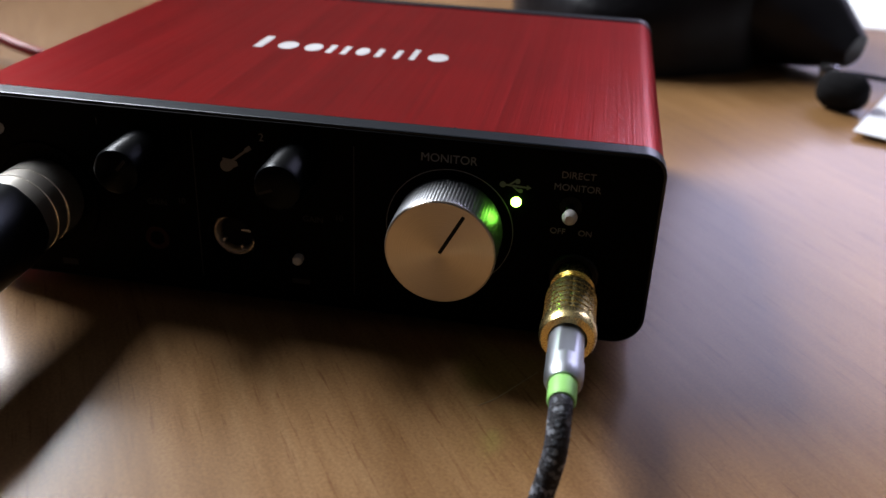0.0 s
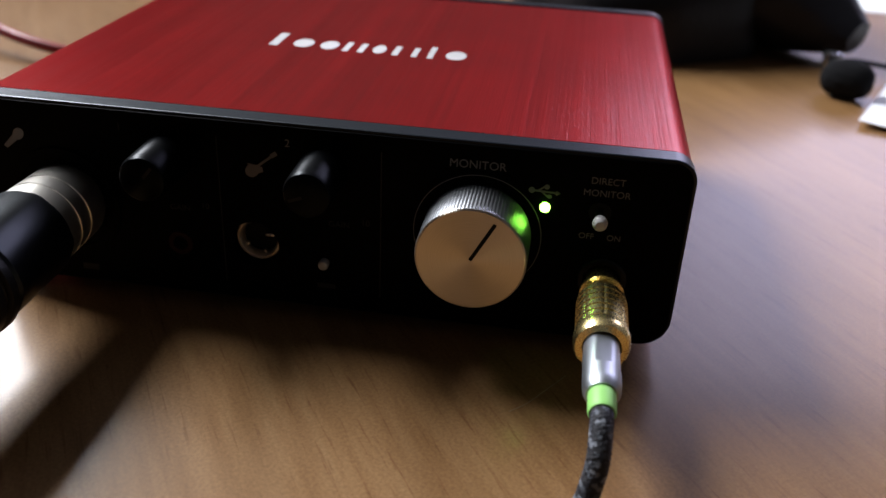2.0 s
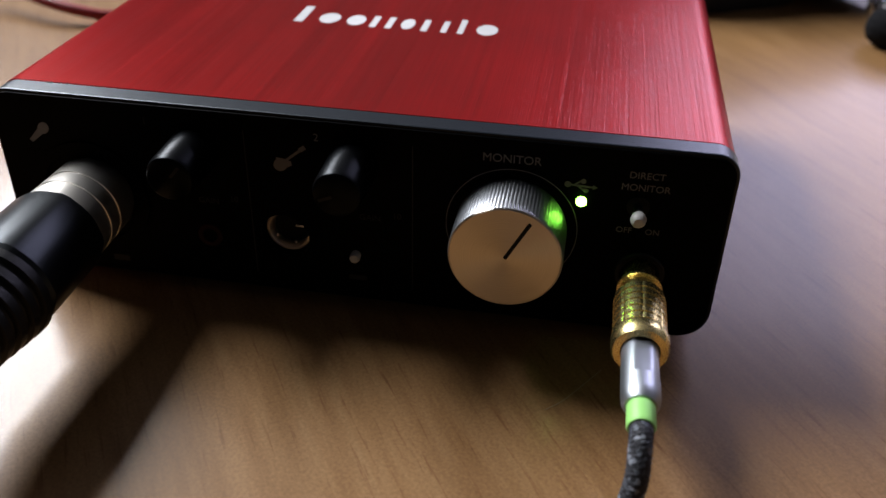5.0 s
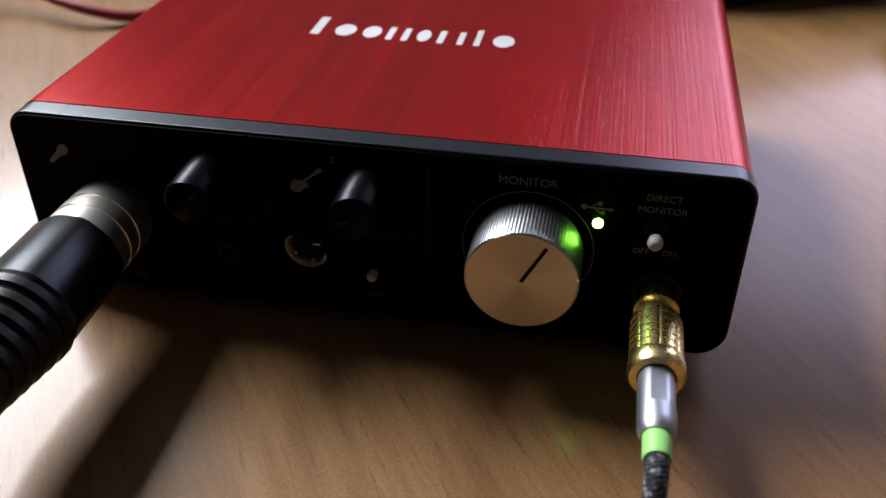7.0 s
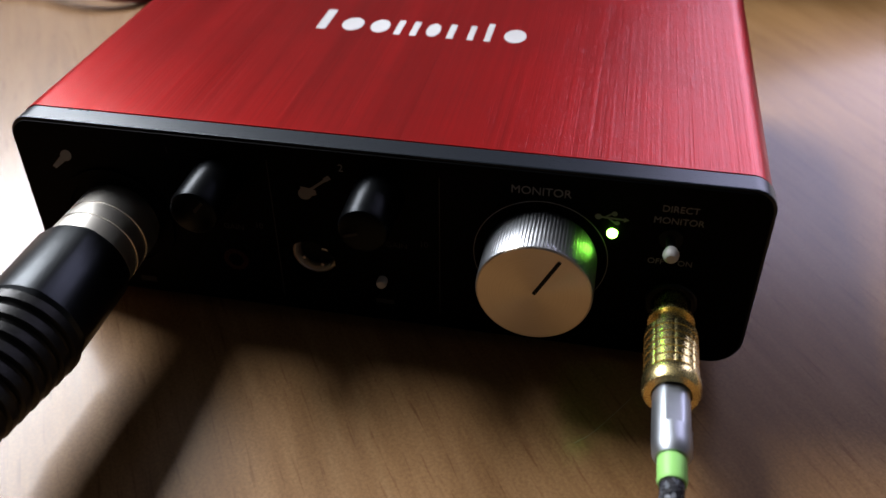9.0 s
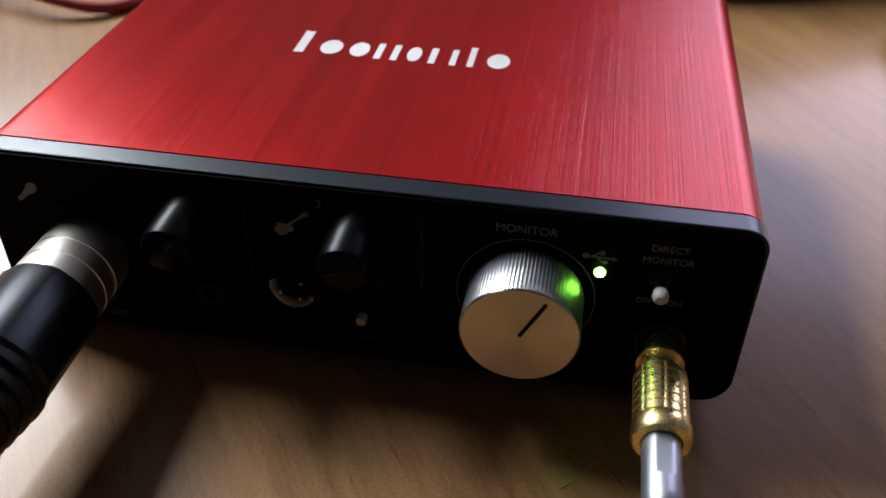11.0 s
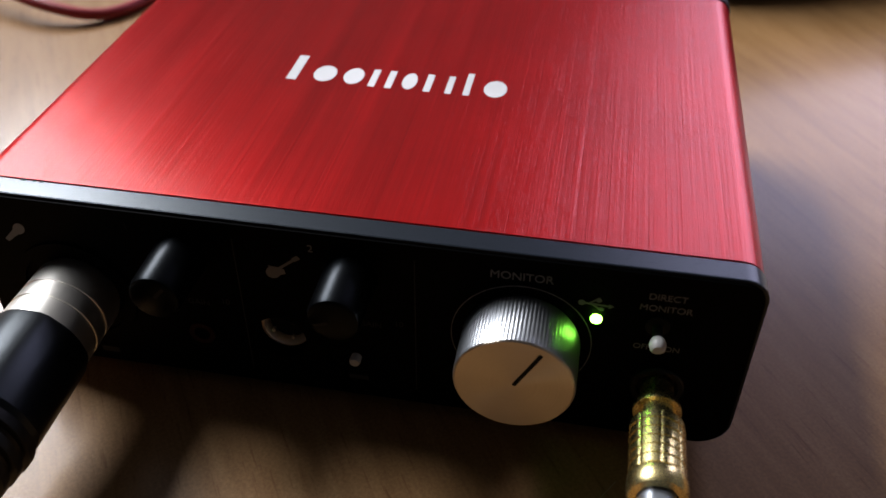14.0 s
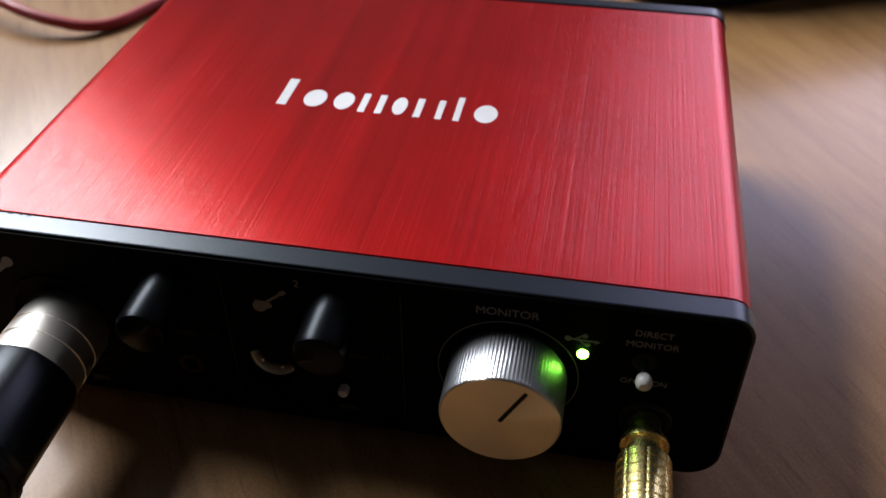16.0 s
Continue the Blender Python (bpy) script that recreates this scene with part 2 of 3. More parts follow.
def slab(y0, y1, x0, x1, z0, z1, r, edge=0.0, seg=8, foot=1.0):
    """A rounded plate that stands upright, from y0 to y1, with softened rims."""
    rings = []
    steps = [(y0, edge), (y0 + edge * 0.3, edge * 0.3), (y0 + edge, 0), (y1 - edge, 0), (y1 - edge * 0.3, edge * 0.3), (y1, edge)] if edge else [(y0, 0), (y1, 0)]
    for y, d in steps:
        rings.append([(x, y, z) for x, z in rounded(x0 + d, x1 - d, z0 + d, z1 - d, max(r - d, 0.0002), seg, foot)])
    return loft(rings)


def lathe(profile, n=48, ridge=None, bm=None, cap=True):
    """Rings (y, radius) round the y axis. ridge(k, i): a factor on the radius."""
    rings = []
    for k, (y, r) in enumerate(profile):
        ring = []
        for i in range(n):
            a = 2 * math.pi * i / n
            f = ridge(k, i) if ridge else 1
            ring.append((r * f * math.cos(a), y, r * f * math.sin(a)))
        rings.append(ring)
    return loft(rings, cap, bm)


def ring_flat(ro, ri, y0, y1, n=48):
    """A flat ring round the y axis."""
    bm = bmesh.new()
    rows = []
    for r, y in ((ro, y1), (ro, y0), (ri, y0), (ri, y1)):
        rows.append([bm.verts.new((r * math.cos(2 * math.pi * i / n), y, r * math.sin(2 * math.pi * i / n))) for i in range(n)])
    for a, b in zip(rows, rows[1:] + rows[:1]):
        for i in range(n):
            bm.faces.new((a[i], a[(i + 1) % n], b[(i + 1) % n], b[i]))
    return bm


def spline(points, steps=10):
    """A smooth line through the points."""
    p = [Vector(q) for q in points]
    p = [2 * p[0] - p[1], *p, 2 * p[-1] - p[-2]]
    out = []
    for a, b, c, d in zip(p, p[1:], p[2:], p[3:]):
        for i in range(steps):
            t = i / steps
            out.append(0.5 * ((2 * b) + (c - a) * t + (2 * a - 5 * b + 4 * c - d) * t * t + (3 * b - a - 3 * c + d) * t ** 3))
    return out + [p[-2]]


def tube(points, radius, n=14, steps=10, relief=None):
    line = spline(points, steps)
    rings, up = [], Vector((0.13, 0.21, 0.97))
    for k, q in enumerate(line):
        way = (line[min(k + 1, len(line) - 1)] - line[max(k - 1, 0)]).normalized()
        side = way.cross(up).normalized()
        top = side.cross(way)
        ring = []
        for i in range(n):
            a = 2 * math.pi * i / n
            r = radius * (relief(k, i) if relief else 1)
            ring.append(q + r * (math.cos(a) * side + math.sin(a) * top))
        rings.append(ring)
    return loft(rings)


def letters(text, size, x, y, z, material, parent, align="CENTER", name="lettering"):
    """Raised print on the front panel."""
    cu = bpy.data.curves.new(name, "FONT")
    cu.body, cu.size, cu.align_x, cu.align_y, cu.extrude = text, size, align, "CENTER", 0.00006
    tmp = bpy.data.objects.new(name, cu)
    scene.collection.objects.link(tmp)
    me = bpy.data.meshes.new_from_object(tmp.evaluated_get(bpy.context.evaluated_depsgraph_get()))
    bpy.data.objects.remove(tmp)
    me.name = name
    me.materials.clear()
    me.materials.append(material)
    ob = new(name, me)
    ob.parent = parent
    ob.matrix_basis = pose(x, y, z, 90)
    return ob


def plate(points, z0, z1):
    """A flat plate lying down with the given outline."""
    return loft([[(x, y, z0) for x, y in points], [(x, y, z1) for x, y in points]])


def upright(points, y0, y1):
    return loft([[(x, y0, z) for x, z in points], [(x, y1, z) for x, z in points]])


# ---- the room that closes the place ----
RX0, RX1, RY0, RZ0, RZ1 = WALL_X, 2.0, -2.4, -0.74, 2.46


def structure(name, bm, material, label, category):
    return tagged(part(name, bm, material), label, category, kind="structure")


structure("floor", box(RX0, RX1, RY0, WALL_Y, RZ0 - 0.1, RZ0), FLOOR, "dark wooden floor of the dim room", "floor")
structure("ceiling", box(RX0, RX1, RY0, WALL_Y, RZ1, RZ1 + 0.1), PAINT, "plain painted ceiling of the dim room", "ceiling")
structure("wall_east", box(RX1, RX1 + 0.12, RY0, WALL_Y + 0.12, RZ0 - 0.1, RZ1 + 0.1), PAINT, "plain painted wall of the dim room", "wall")
structure("wall_south", box(RX0, RX1, RY0 - 0.12, RY0, RZ0 - 0.1, RZ1 + 0.1), PAINT, "plain painted wall of the dim room", "wall")


def wall_with_window(lo, hi, win, place):
    """A wall from lo to hi with one opening; place(u0, u1, z0, z1) gives the block's matrix."""
    bm = bmesh.new()
    z0, z1 = RZ0 - 0.1, RZ1 + 0.1
    for u0, u1, w0, w1 in ((lo, win[0], z0, z1), (win[1], hi, z0, z1), (win[0], win[1], z0, win[2]), (win[0], win[1], win[3], z1)):
        bmesh.ops.create_cube(bm, size=1.0, matrix=place(u0, u1, w0, w1))
    return bm


def on_west(u0, u1, w0, w1):
    return Matrix.Translation((WALL_X - 0.06, (u0 + u1) / 2, (w0 + w1) / 2)) @ Matrix.Diagonal((0.12, u1 - u0, w1 - w0, 1))


def on_north(u0, u1, w0, w1):
    return Matrix.Translation(((u0 + u1) / 2, WALL_Y + 0.06, (w0 + w1) / 2)) @ Matrix.Diagonal((u1 - u0, 0.12, w1 - w0, 1))


structure("wall_west", wall_with_window(RY0 - 0.12, WALL_Y + 0.12, WIN_W, on_west), PAINT, "painted wall with a window opening", "wall")
structure("wall_north", wall_with_window(RX0, RX1, WIN_N, on_north), PAINT, "painted wall with a low window opening", "wall")

# ---- the table ----
table = thing("table", "light brown beech-veneered table top with fine grain", "table")
part("tabletop", box(-1.15, 0.95, -0.55, 0.95, -0.028, 0.0, 0.002), WOOD, table)
for lx in (-1.07, 0.87):
    for ly in (-0.47, 0.87):
        part("leg", box(lx - 0.03, lx + 0.03, ly - 0.03, ly + 0.03, RZ0, -0.028, 0.003), WOOD, table)

# ---- the audio interface ----
LIFT = -0.0035  # the case is laid out from a level 3.5 mm under the table top
X0, X1, Z0, Z1 = -0.0723, 0.0727, 0.0068, 0.0474


def case_mesh():
    """The aluminium sleeve, a hair wider at the back."""
    rings = []
    for y, d in ((0.0052, 0.0003), (0.0054, 0.0), (0.1118, 0.0), (0.1120, 0.0003)):
        w = 0.0006 * y / 0.112 - d
        rings.append([(x, y, z) for x, z in rounded(X0 - 0.0005 - w, X1 - 0.0003 + w, Z0 + 0.0003 + d, Z1 - 0.0003 - d, 0.0043, 12, 1.4)])
    return loft(rings)


device = thing("audio_interface", "red brushed-aluminium audio interface with black front panel on the table", "audio interface", (0, 0, LIFT))
part("case", case_mesh(), RED, device, "red brushed anodised aluminium case with fine scratches", 14)
front_bezel = part("front_bezel", slab(0.0, 0.0047, X0, X1, Z0, Z1, 0.0045, 0.0003, 12, 1.4), BEZEL, device, "black satin bezel", 14)
part("bezel_joint", slab(0.0046, 0.0053, X0 + 0.0009, X1 - 0.0009, Z0 + 0.0009, Z1 - 0.0009, 0.0040, 0, 12, 1.4), DARK, device)
panel = part("front_panel", slab(-0.0005, 0.0006, X0 + 0.0006, X1 - 0.0006, Z0 + 0.0006, Z1 - 0.0006, 0.0040, 0.0002, 12, 1.45), PANEL, device, "matt black front panel with pale print")
part("back_bezel", slab(0.1123, 0.1165, X0 - 0.0006, X1 + 0.0006, Z0, Z1, 0.0045, 0.0003, 12, 1.4), BEZEL, device, "black satin rear bezel", 14)
for fx in (-0.058, 0.058):
    for fy in (0.014, 0.100):
        bm = lathe([(0.0, 0.0045), (0.0026, 0.005), (0.0037, 0.005)], 24)
        bmesh.ops.rotate(bm, matrix=Matrix.Rotation(radians(90), 3, "X"), verts=bm.verts)
        foot = part("rubber_foot", bm, RUBBER, device)
        foot.location = (fx, fy, -LIFT)

for cx, cw in ((-0.0610, 0.0011), (-0.0588, 0.0005), (-0.0573, 0.0007), (0.0322, 0.0004)):
    part("chip", box(cx - cw / 2, cx + cw / 2, 0.0042, 0.00475, Z1 - 0.0002, Z1 + 0.00003), DARK, device, "small dark chip in the bezel edge")

FACE = -0.0005
JX, JZ, JR = -0.0129, 0.0203, 0.0051  # the recessed line socket


def bore_through(ob, x, z, radius, y0, y1):
    """Cuts a round hole through an upright plate."""
    tool_mesh = mesh_from(lathe([(y0, radius), (y1, radius)], 48), "tool")
    tool = bpy.data.objects.new("tool", tool_mesh)
    scene.collection.objects.link(tool)
    tool.location = (x, 0, z)
    cut = bpy.data.objects.new("cut", ob.data)
    scene.collection.objects.link(cut)
    mod = cut.modifiers.new("cut", "BOOLEAN")
    mod.operation, mod.object, mod.solver = "DIFFERENCE", tool, "EXACT"
    bpy.context.view_layer.update()
    me = bpy.data.meshes.new_from_object(cut.evaluated_get(bpy.context.evaluated_depsgraph_get()))
    bpy.data.objects.remove(cut)
    bpy.data.objects.remove(tool)
    name = ob.data.name
    ob.data = smooth(me, 20)
    ob.data.name = name


bore_through(panel, JX, JZ, JR, -0.01, 0.004)
bore_through(front_bezel, JX, JZ, JR, -0.01, 0.00445)


def knob_gain(x, z, turn):
    prof = [(0.0005, 0.0050), (-0.0006, 0.0050), (-0.0012, 0.0049), (-0.0107, 0.0047), (-0.0116, 0.0044), (-0.0120, 0.0038)]
    k = part("gain_knob", lathe(prof, 64), KNOB, device, "small black plastic gain knob")
    k.location = (x, FACE, z)
    p = part("pointer", box(-0.0003, 0.0003, -0.01215, -0.0118, 0.0008, 0.0036), FAINT, k)
    p.rotation_euler = (0, radians(turn), 0)
    return k


knob_gain(-0.0300, 0.0379, 40)
knob_gain(0.0019, 0.0382, -110)

# big monitor knob
KX, KZ = 0.0328, 0.0287
big = part("monitor_knob", lathe([(0.0, 0.0100), (-0.0010, 0.0106), (-0.0109, 0.01055), (-0.01135, 0.0104)], 384,
                                 lambda r, i: 1 - (0.007 if (i % 4 in (0, 1) and r in (1, 2)) else 0), cap=True), ALU, device, "knurled aluminium monitor knob", 20)
big.location = (KX, FACE, KZ)
part("cap", lathe([(-0.0111, 0.01042), (-0.0115, 0.01030), (-0.01165, 0.01010), (-0.01166, 0.0004)], 96), SPUN, big, "spun aluminium face")
ptr = part("pointer", slab(-0.01176, -0.0115, -0.00036, 0.00036, 0.0, 0.0089, 0.0002, 0), DARK, big, "black engraved pointer line")
ptr.rotation_euler = (0, radians(28.2), 0)
part("ring_print", ring_flat(0.01265, 0.01250, FACE - 0.00006, FACE + 0.0002, 96), GREY, device).location = (KX - 0.0001, 0, KZ - 0.0005)

# flat marks on the panel
def blob(cx, cz, rx, rz, turn=0.0, n=24):
    return [(cx + rx * math.cos(a) * math.cos(turn) - rz * math.sin(a) * math.sin(turn), cz + rx * math.cos(a) * math.sin(turn) + rz * math.sin(a) * math.cos(turn)) for a in (2 * math.pi * i / n for i in range(n))]


def bar(x0, z0, x1, z1, w):
    d = Vector((x1 - x0, z1 - z0)).normalized() * (w / 2)
    return [(x0 - d.y, z0 + d.x), (x0 + d.y, z0 - d.x), (x1 + d.y, z1 - d.x), (x1 - d.y, z1 + d.x)]


FY0, FY1 = FACE - 0.00008, FACE + 0.0002


def mark(name, outlines, material, label):
    bm = bmesh.new()
    for k, o in enumerate(outlines):
        loft([[(x, FY0 - 0.000004 * k, z) for x, z in o], [(x, FY1, z) for x, z in o]], True, bm)
    return part(name, bm, material, device, label)


# print
letters("MONITOR", 0.00235, 0.03205, FACE - 0.00002, 0.0428, GREY, device)
letters("DIRECT", 0.0019, 0.05665, FACE - 0.00002, 0.0420, GREY, device)
letters("MONITOR", 0.0019, 0.05665, FACE - 0.00002, 0.0395, GREY, device)
letters("OFF", 0.0017, 0.0538, FACE - 0.00002, 0.0304, GREY, device)
letters("ON", 0.0017, 0.05905, FACE - 0.00002, 0.0304, GREY, device)
for gx in (-0.0293, 0.0040):
    letters("GAIN", 0.0018, gx + 0.0010, FACE - 0.00002, 0.0270, FAINT, device)
    letters("10", 0.0018, gx + 0.0064, FACE - 0.00002, 0.0279, FAINT, device)
letters("1", 0.0022, -0.0395, FACE - 0.00002, 0.0434, FAINT, device)
letters("2", 0.0022, -0.0051, FACE - 0.00002, 0.04335, GREY, device)
mark("illegible_print", [[(-0.0518, 0.0098), (-0.0482, 0.0098), (-0.0482, 0.0112), (-0.0518, 0.0112)]], FAINT, "dim illegible print")
mark("illegible_print", [[(0.0002, 0.0119), (0.0040, 0.0119), (0.0040, 0.0130), (0.0002, 0.0130)]], FAINT, "dim illegible print")
for dx in (-0.0195, 0.0135):
    mark("divider_line", [[(dx - 0.0001, 0.0110), (dx + 0.0001, 0.0110), (dx + 0.0001, 0.0435), (dx - 0.0001, 0.0435)]], FAINT, "thin dim divider line")
part("button", ring_flat(0.0026, 0.0016, FACE - 0.0004, FACE + 0.0002, 32), REDPRINT, device, "small dark red ring button").location = (-0.0289, 0, 0.0189)

mark("guitar_mark", [blob(-0.0127, 0.0366, 0.0015, 0.0013, 0.7), [(-0.0136, 0.0381), (-0.0127, 0.0363), (-0.0107, 0.0375), (-0.0116, 0.0379)], [(-0.0126, 0.0356), (-0.0104, 0.0366), (-0.0106, 0.0376), (-0.0122, 0.0374)], bar(-0.0116, 0.0376, -0.0085, 0.0401, 0.0005), bar(-0.0087, 0.0400, -0.0076, 0.0408, 0.0009)], GREY, "small grey guitar mark").location = (0.0002, 0, 0.0003)
mark("microphone_mark", [blob(-0.0600, 0.0404, 0.0014, 0.0011, 0.9), [(-0.0610, 0.0404), (-0.0599, 0.0395), (-0.0629, 0.0371), (-0.0635, 0.0377)]], GREY, "small grey microphone mark").location = (-0.0014, 0, -0.0007)
mark("usb_mark", [bar(0.0432, 0.0377, 0.0478, 0.0375, 0.00035), blob(0.0432, 0.0377, 0.0006, 0.0006), [(0.0478, 0.0380), (0.0478, 0.0370), (0.0487, 0.0375)], bar(0.0444, 0.0377, 0.0456, 0.0386, 0.0003), blob(0.0460, 0.0386, 0.0005, 0.0005), bar(0.0450, 0.0376, 0.0462, 0.0367, 0.0003), blob(0.0466, 0.0367, 0.0005, 0.0004)], GREY, "small grey connection mark").location = (-0.0006, 0, 0.0012)

# power lamp, switches, sockets
lamp = part("power_lamp", lathe([(0.0003, 0.0010), (-0.0003, 0.0010), (-0.0006, 0.0007), (-0.0007, 0.0002)], 24), LED, device, "glowing green power lamp")
lamp.location = (0.0454, FACE, 0.0356)
tog = part("direct_monitor_switch", lathe([(0.0002, 0.0021), (-0.0004, 0.0021), (-0.0005, 0.0009), (-0.0040, 0.0009)], 28), DARK, device, "small toggle switch with a pale tip")
tog.location = (0.0558, FACE, 0.0357)
part("tip", lathe([(-0.0034, 0.0008), (-0.0038, 0.0012), (-0.0048, 0.00145), (-0.0056, 0.0013), (-0.0061, 0.0008), (-0.0062, 0.0002)], 28), SWITCH, tog, "pale grey plastic tip")
ins = part("line_switch", lathe([(0.0002, 0.0010), (-0.0012, 0.0011), (-0.0018, 0.0009), (-0.0020, 0.0003)], 24), SWITCH, device, "small pale grey push switch")
ins.location = (0.0019, FACE, 0.0180)


def jack(x, z, r_out, r_in, label, material):
    ob = part("jack_socket", lathe([(0.0002, r_out), (-0.0008, r_out), (-0.0011, r_out * 0.94), (-0.0011, r_in * 1.04), (-0.0008, r_in), (0.0001, r_in)], 40, cap=False), material, device, label)
    ob.location = (x, FACE, z)
    part("bore", lathe([(-0.0001, r_in), (-0.00018, 0.0003)], 40), DARK, ob)
    return ob


line_jack = part("jack_socket", lathe([(0.0002, JR), (0.0046, JR * 0.99)], 48, cap=False), PANEL, device, "empty recessed jack socket with a bright metal rim")
line_jack.location = (JX, FACE, JZ)
part("rim", lathe([(0.0040, 0.0051), (0.0030, 0.0049), (0.0026, 0.0046), (0.0026, 0.0042), (0.0031, 0.0038), (0.0046, 0.0037)], 48, cap=False), CHROME, line_jack, "bright metal rim")
part("bore", lathe([(0.0048, 0.0039), (0.00475, 0.0003)], 40), DARK, line_jack)
part("contact", box(0.0010, 0.0030, 0.0036, 0.0042, 0.0002, 0.0009, 0.0002), STEEL, line_jack, "steel contact spring")
for a in (215, 285):
    x, z = 0.0035 * math.cos(radians(a)), 0.0035 * math.sin(radians(a))
    part("notch", box(x - 0.0003, x + 0.0003, 0.0036, 0.0046, z - 0.0003, z + 0.0003, 0.0001), CHROME, line_jack)
jack(0.0578, 0.0214, 0.0048, 0.0036, "jack socket with a dark rim", RUBBER)
socket = part("microphone_socket", ring_flat(0.0120, 0.0102, FACE - 0.0006, FACE + 0.0002, 64), PANEL, device, "black round microphone socket")
socket.location = (-0.0533, 0, 0.0256)

# white mark on the lid: plain raised shapes
TOP = Z1 - 0.0003
LB, LX, LC = 0.0511, 0.0588, 0.0622


def lid_shape(outlines):
    bm = bmesh.new()
    for o in outlines:
        loft([[(x, y, TOP - 0.0001) for x, y in o], [(x, y, TOP + 0.00006) for x, y in o]], True, bm)
    return part("logo_shape", bm, WHITE, device)


def rect(x0, x1, y0, y1):
    return [(x0, y0), (x1, y0), (x1, y1), (x0, y1)]


MID = (LB + LX) / 2
lid_shape([rect(-0.0258, -0.0236, LB, LC)])
lid_shape([blob(-0.0179, MID, 0.0025, 0.0036)])
lid_shape([blob(-0.0114, MID, 0.0022, 0.0036)])
lid_shape([rect(-0.0076, -0.0061, LB, LX)])
lid_shape([rect(-0.0039, -0.0024, LB, LX)])
lid_shape([blob(0.0011, MID, 0.0016, 0.0036)])
lid_shape([rect(0.0046, 0.0061, LB, LX)])
lid_shape([rect(0.0093, 0.0107, LB, LX)])
lid_shape([rect(0.0132, 0.0146, LB, LX + 0.0020)])
lid_shape([blob(0.0199, MID, 0.0025, 0.0036)])

# ---- headphone adapter and plug ----
AX, AZ = 0.0578, 0.0217 + LIFT
TILT_UP = radians(0.9)


def on_axis(ob, x=AX, z=AZ, tilt=TILT_UP):
    ob.location = (x, FACE, z)
    ob.rotation_euler = (-tilt, 0, 0)
    return ob


adapter = on_axis(thing("jack_adapter", "gold-plated jack adapter pushed into the headphone socket", "adapter"))
part("neck", lathe([(0.0, 0.0030), (-0.0058, 0.0030), (-0.0060, 0.0041), (-0.0066, 0.0043), (-0.0072, 0.0042), (-0.0074, 0.0033), (-0.0102, 0.0034)], 40), GOLD, adapter)
groove = []
y = -0.0098
groove += [(y, 0.0036), (y - 0.0006, 0.0044)]
y -= 0.0008
for k in range(6):
    groove += [(y, 0.00470), (y - 0.0015, 0.00474), (y - 0.00155, 0.00455), (y - 0.0019, 0.00455)]
    y -= 0.0019
groove += [(y, 0.00485), (y - 0.0006, 0.0050), (y - 0.0026, 0.0050), (y - 0.0034, 0.0046), (y - 0.0036, 0.0034), (y - 0.0030, 0.0031), (y - 0.0012, 0.0028)]
part("grip", lathe(groove, 96, lambda r, i: 1 - (0.035 if (i % 12 == 0 and 2 <= r < 26) else 0)), GOLD, adapter, "ribbed gold-plated grip")
END = y - 0.0034

lead = on_axis(thing("headphone_cable", "grey-black braided headphone cable with silver plug and green collar", "cable"))
b0 = END + 0.0014
bm = lathe([(b0, 0.0026), (b0 - 0.0003, 0.0030), (b0 - 0.0010, 0.0032), (b0 - 0.0098, 0.0032), (b0 - 0.0099, 0.0032), (b0 - 0.0130, 0.0032), (b0 - 0.0145, 0.0031), (b0 - 0.0155, 0.0026)], 48)
for v in bm.verts:
    if v.co.y > b0 - 0.00985:
        v.co.z = min(v.co.z, 0.00285)
        v.co.x = min(v.co.x, 0.00290)
part("plug_barrel", bm, BARREL, lead, "satin silver plug barrel with a flat facet", 25)
c0 = b0 - 0.0153
part("collar", lathe([(c0, 0.0021), (c0 - 0.0002, 0.0023), (c0 - 0.0044, 0.0023), (c0 - 0.0050, 0.0021), (c0 - 0.0050, 0.0016), (c0 - 0.0040, 0.0015)], 36), GREEN, lead, "light green plastic collar")
inv = (Matrix.Translation((AX, FACE, AZ)) @ Euler((-TILT_UP, 0, 0)).to_matrix().to_4x4()).inverted()
start = inv.inverted() @ Vector((0, c0 - 0.0040, 0))
way = [start, start + Vector((0, -0.003, -0.0004)), Vector((0.0577, -0.0506, 0.0145)), Vector((0.0569, -0.0520, 0.0095)), Vector((0.0559, -0.0530, 0.0050)), Vector((0.0545, -0.0560, 0.0024)),
       Vector((0.050, -0.068, 0.0019)), Vector((0.035, -0.110, 0.0019)), Vector((0.005, -0.20, 0.0019)), Vector((-0.05, -0.32, 0.0019)), Vector((-0.09, -0.50, 0.0019))]
part("braided_cord", tube([inv @ q for q in way], 0.00185, 16, 24, lambda k, i: 1 + 0.05 * math.sin(k * 1.9 + i * math.pi / 2)), BRAID, lead, "black and grey braided textile cord")

# ---- microphone cable plug ----
mic = thing("microphone_cable", "black microphone cable with a nickel connector plugged into the front panel", "cable", (-0.0527, FACE, 0.0260 + LIFT))
mic.rotation_euler = (radians(0.5), 0, 0)
part("shell", lathe([(0.0, 0.0080), (-0.0012, 0.0084), (-0.0066, 0.0085), (-0.0067, 0.0083), (-0.0074, 0.0083), (-0.0075, 0.0085), (-0.0106, 0.0086), (-0.0107, 0.0084), (-0.0114, 0.0084), (-0.0115, 0.0086), (-0.0158, 0.0087), (-0.0160, 0.0083)], 64), NICKEL, mic, "shiny nickel connector shell")
bp = [(-0.0152, 0.0085), (-0.0153, 0.0090), (-0.0162, 0.0093), (-0.0335, 0.0095), (-0.0345, 0.0090)]
part("boot", lathe(bp, 40, lambda r, i: 1 + (0.025 if i % 8 in (0, 7) else 0.0)), BOOT, mic, "black plastic boot with flat facets", 25)
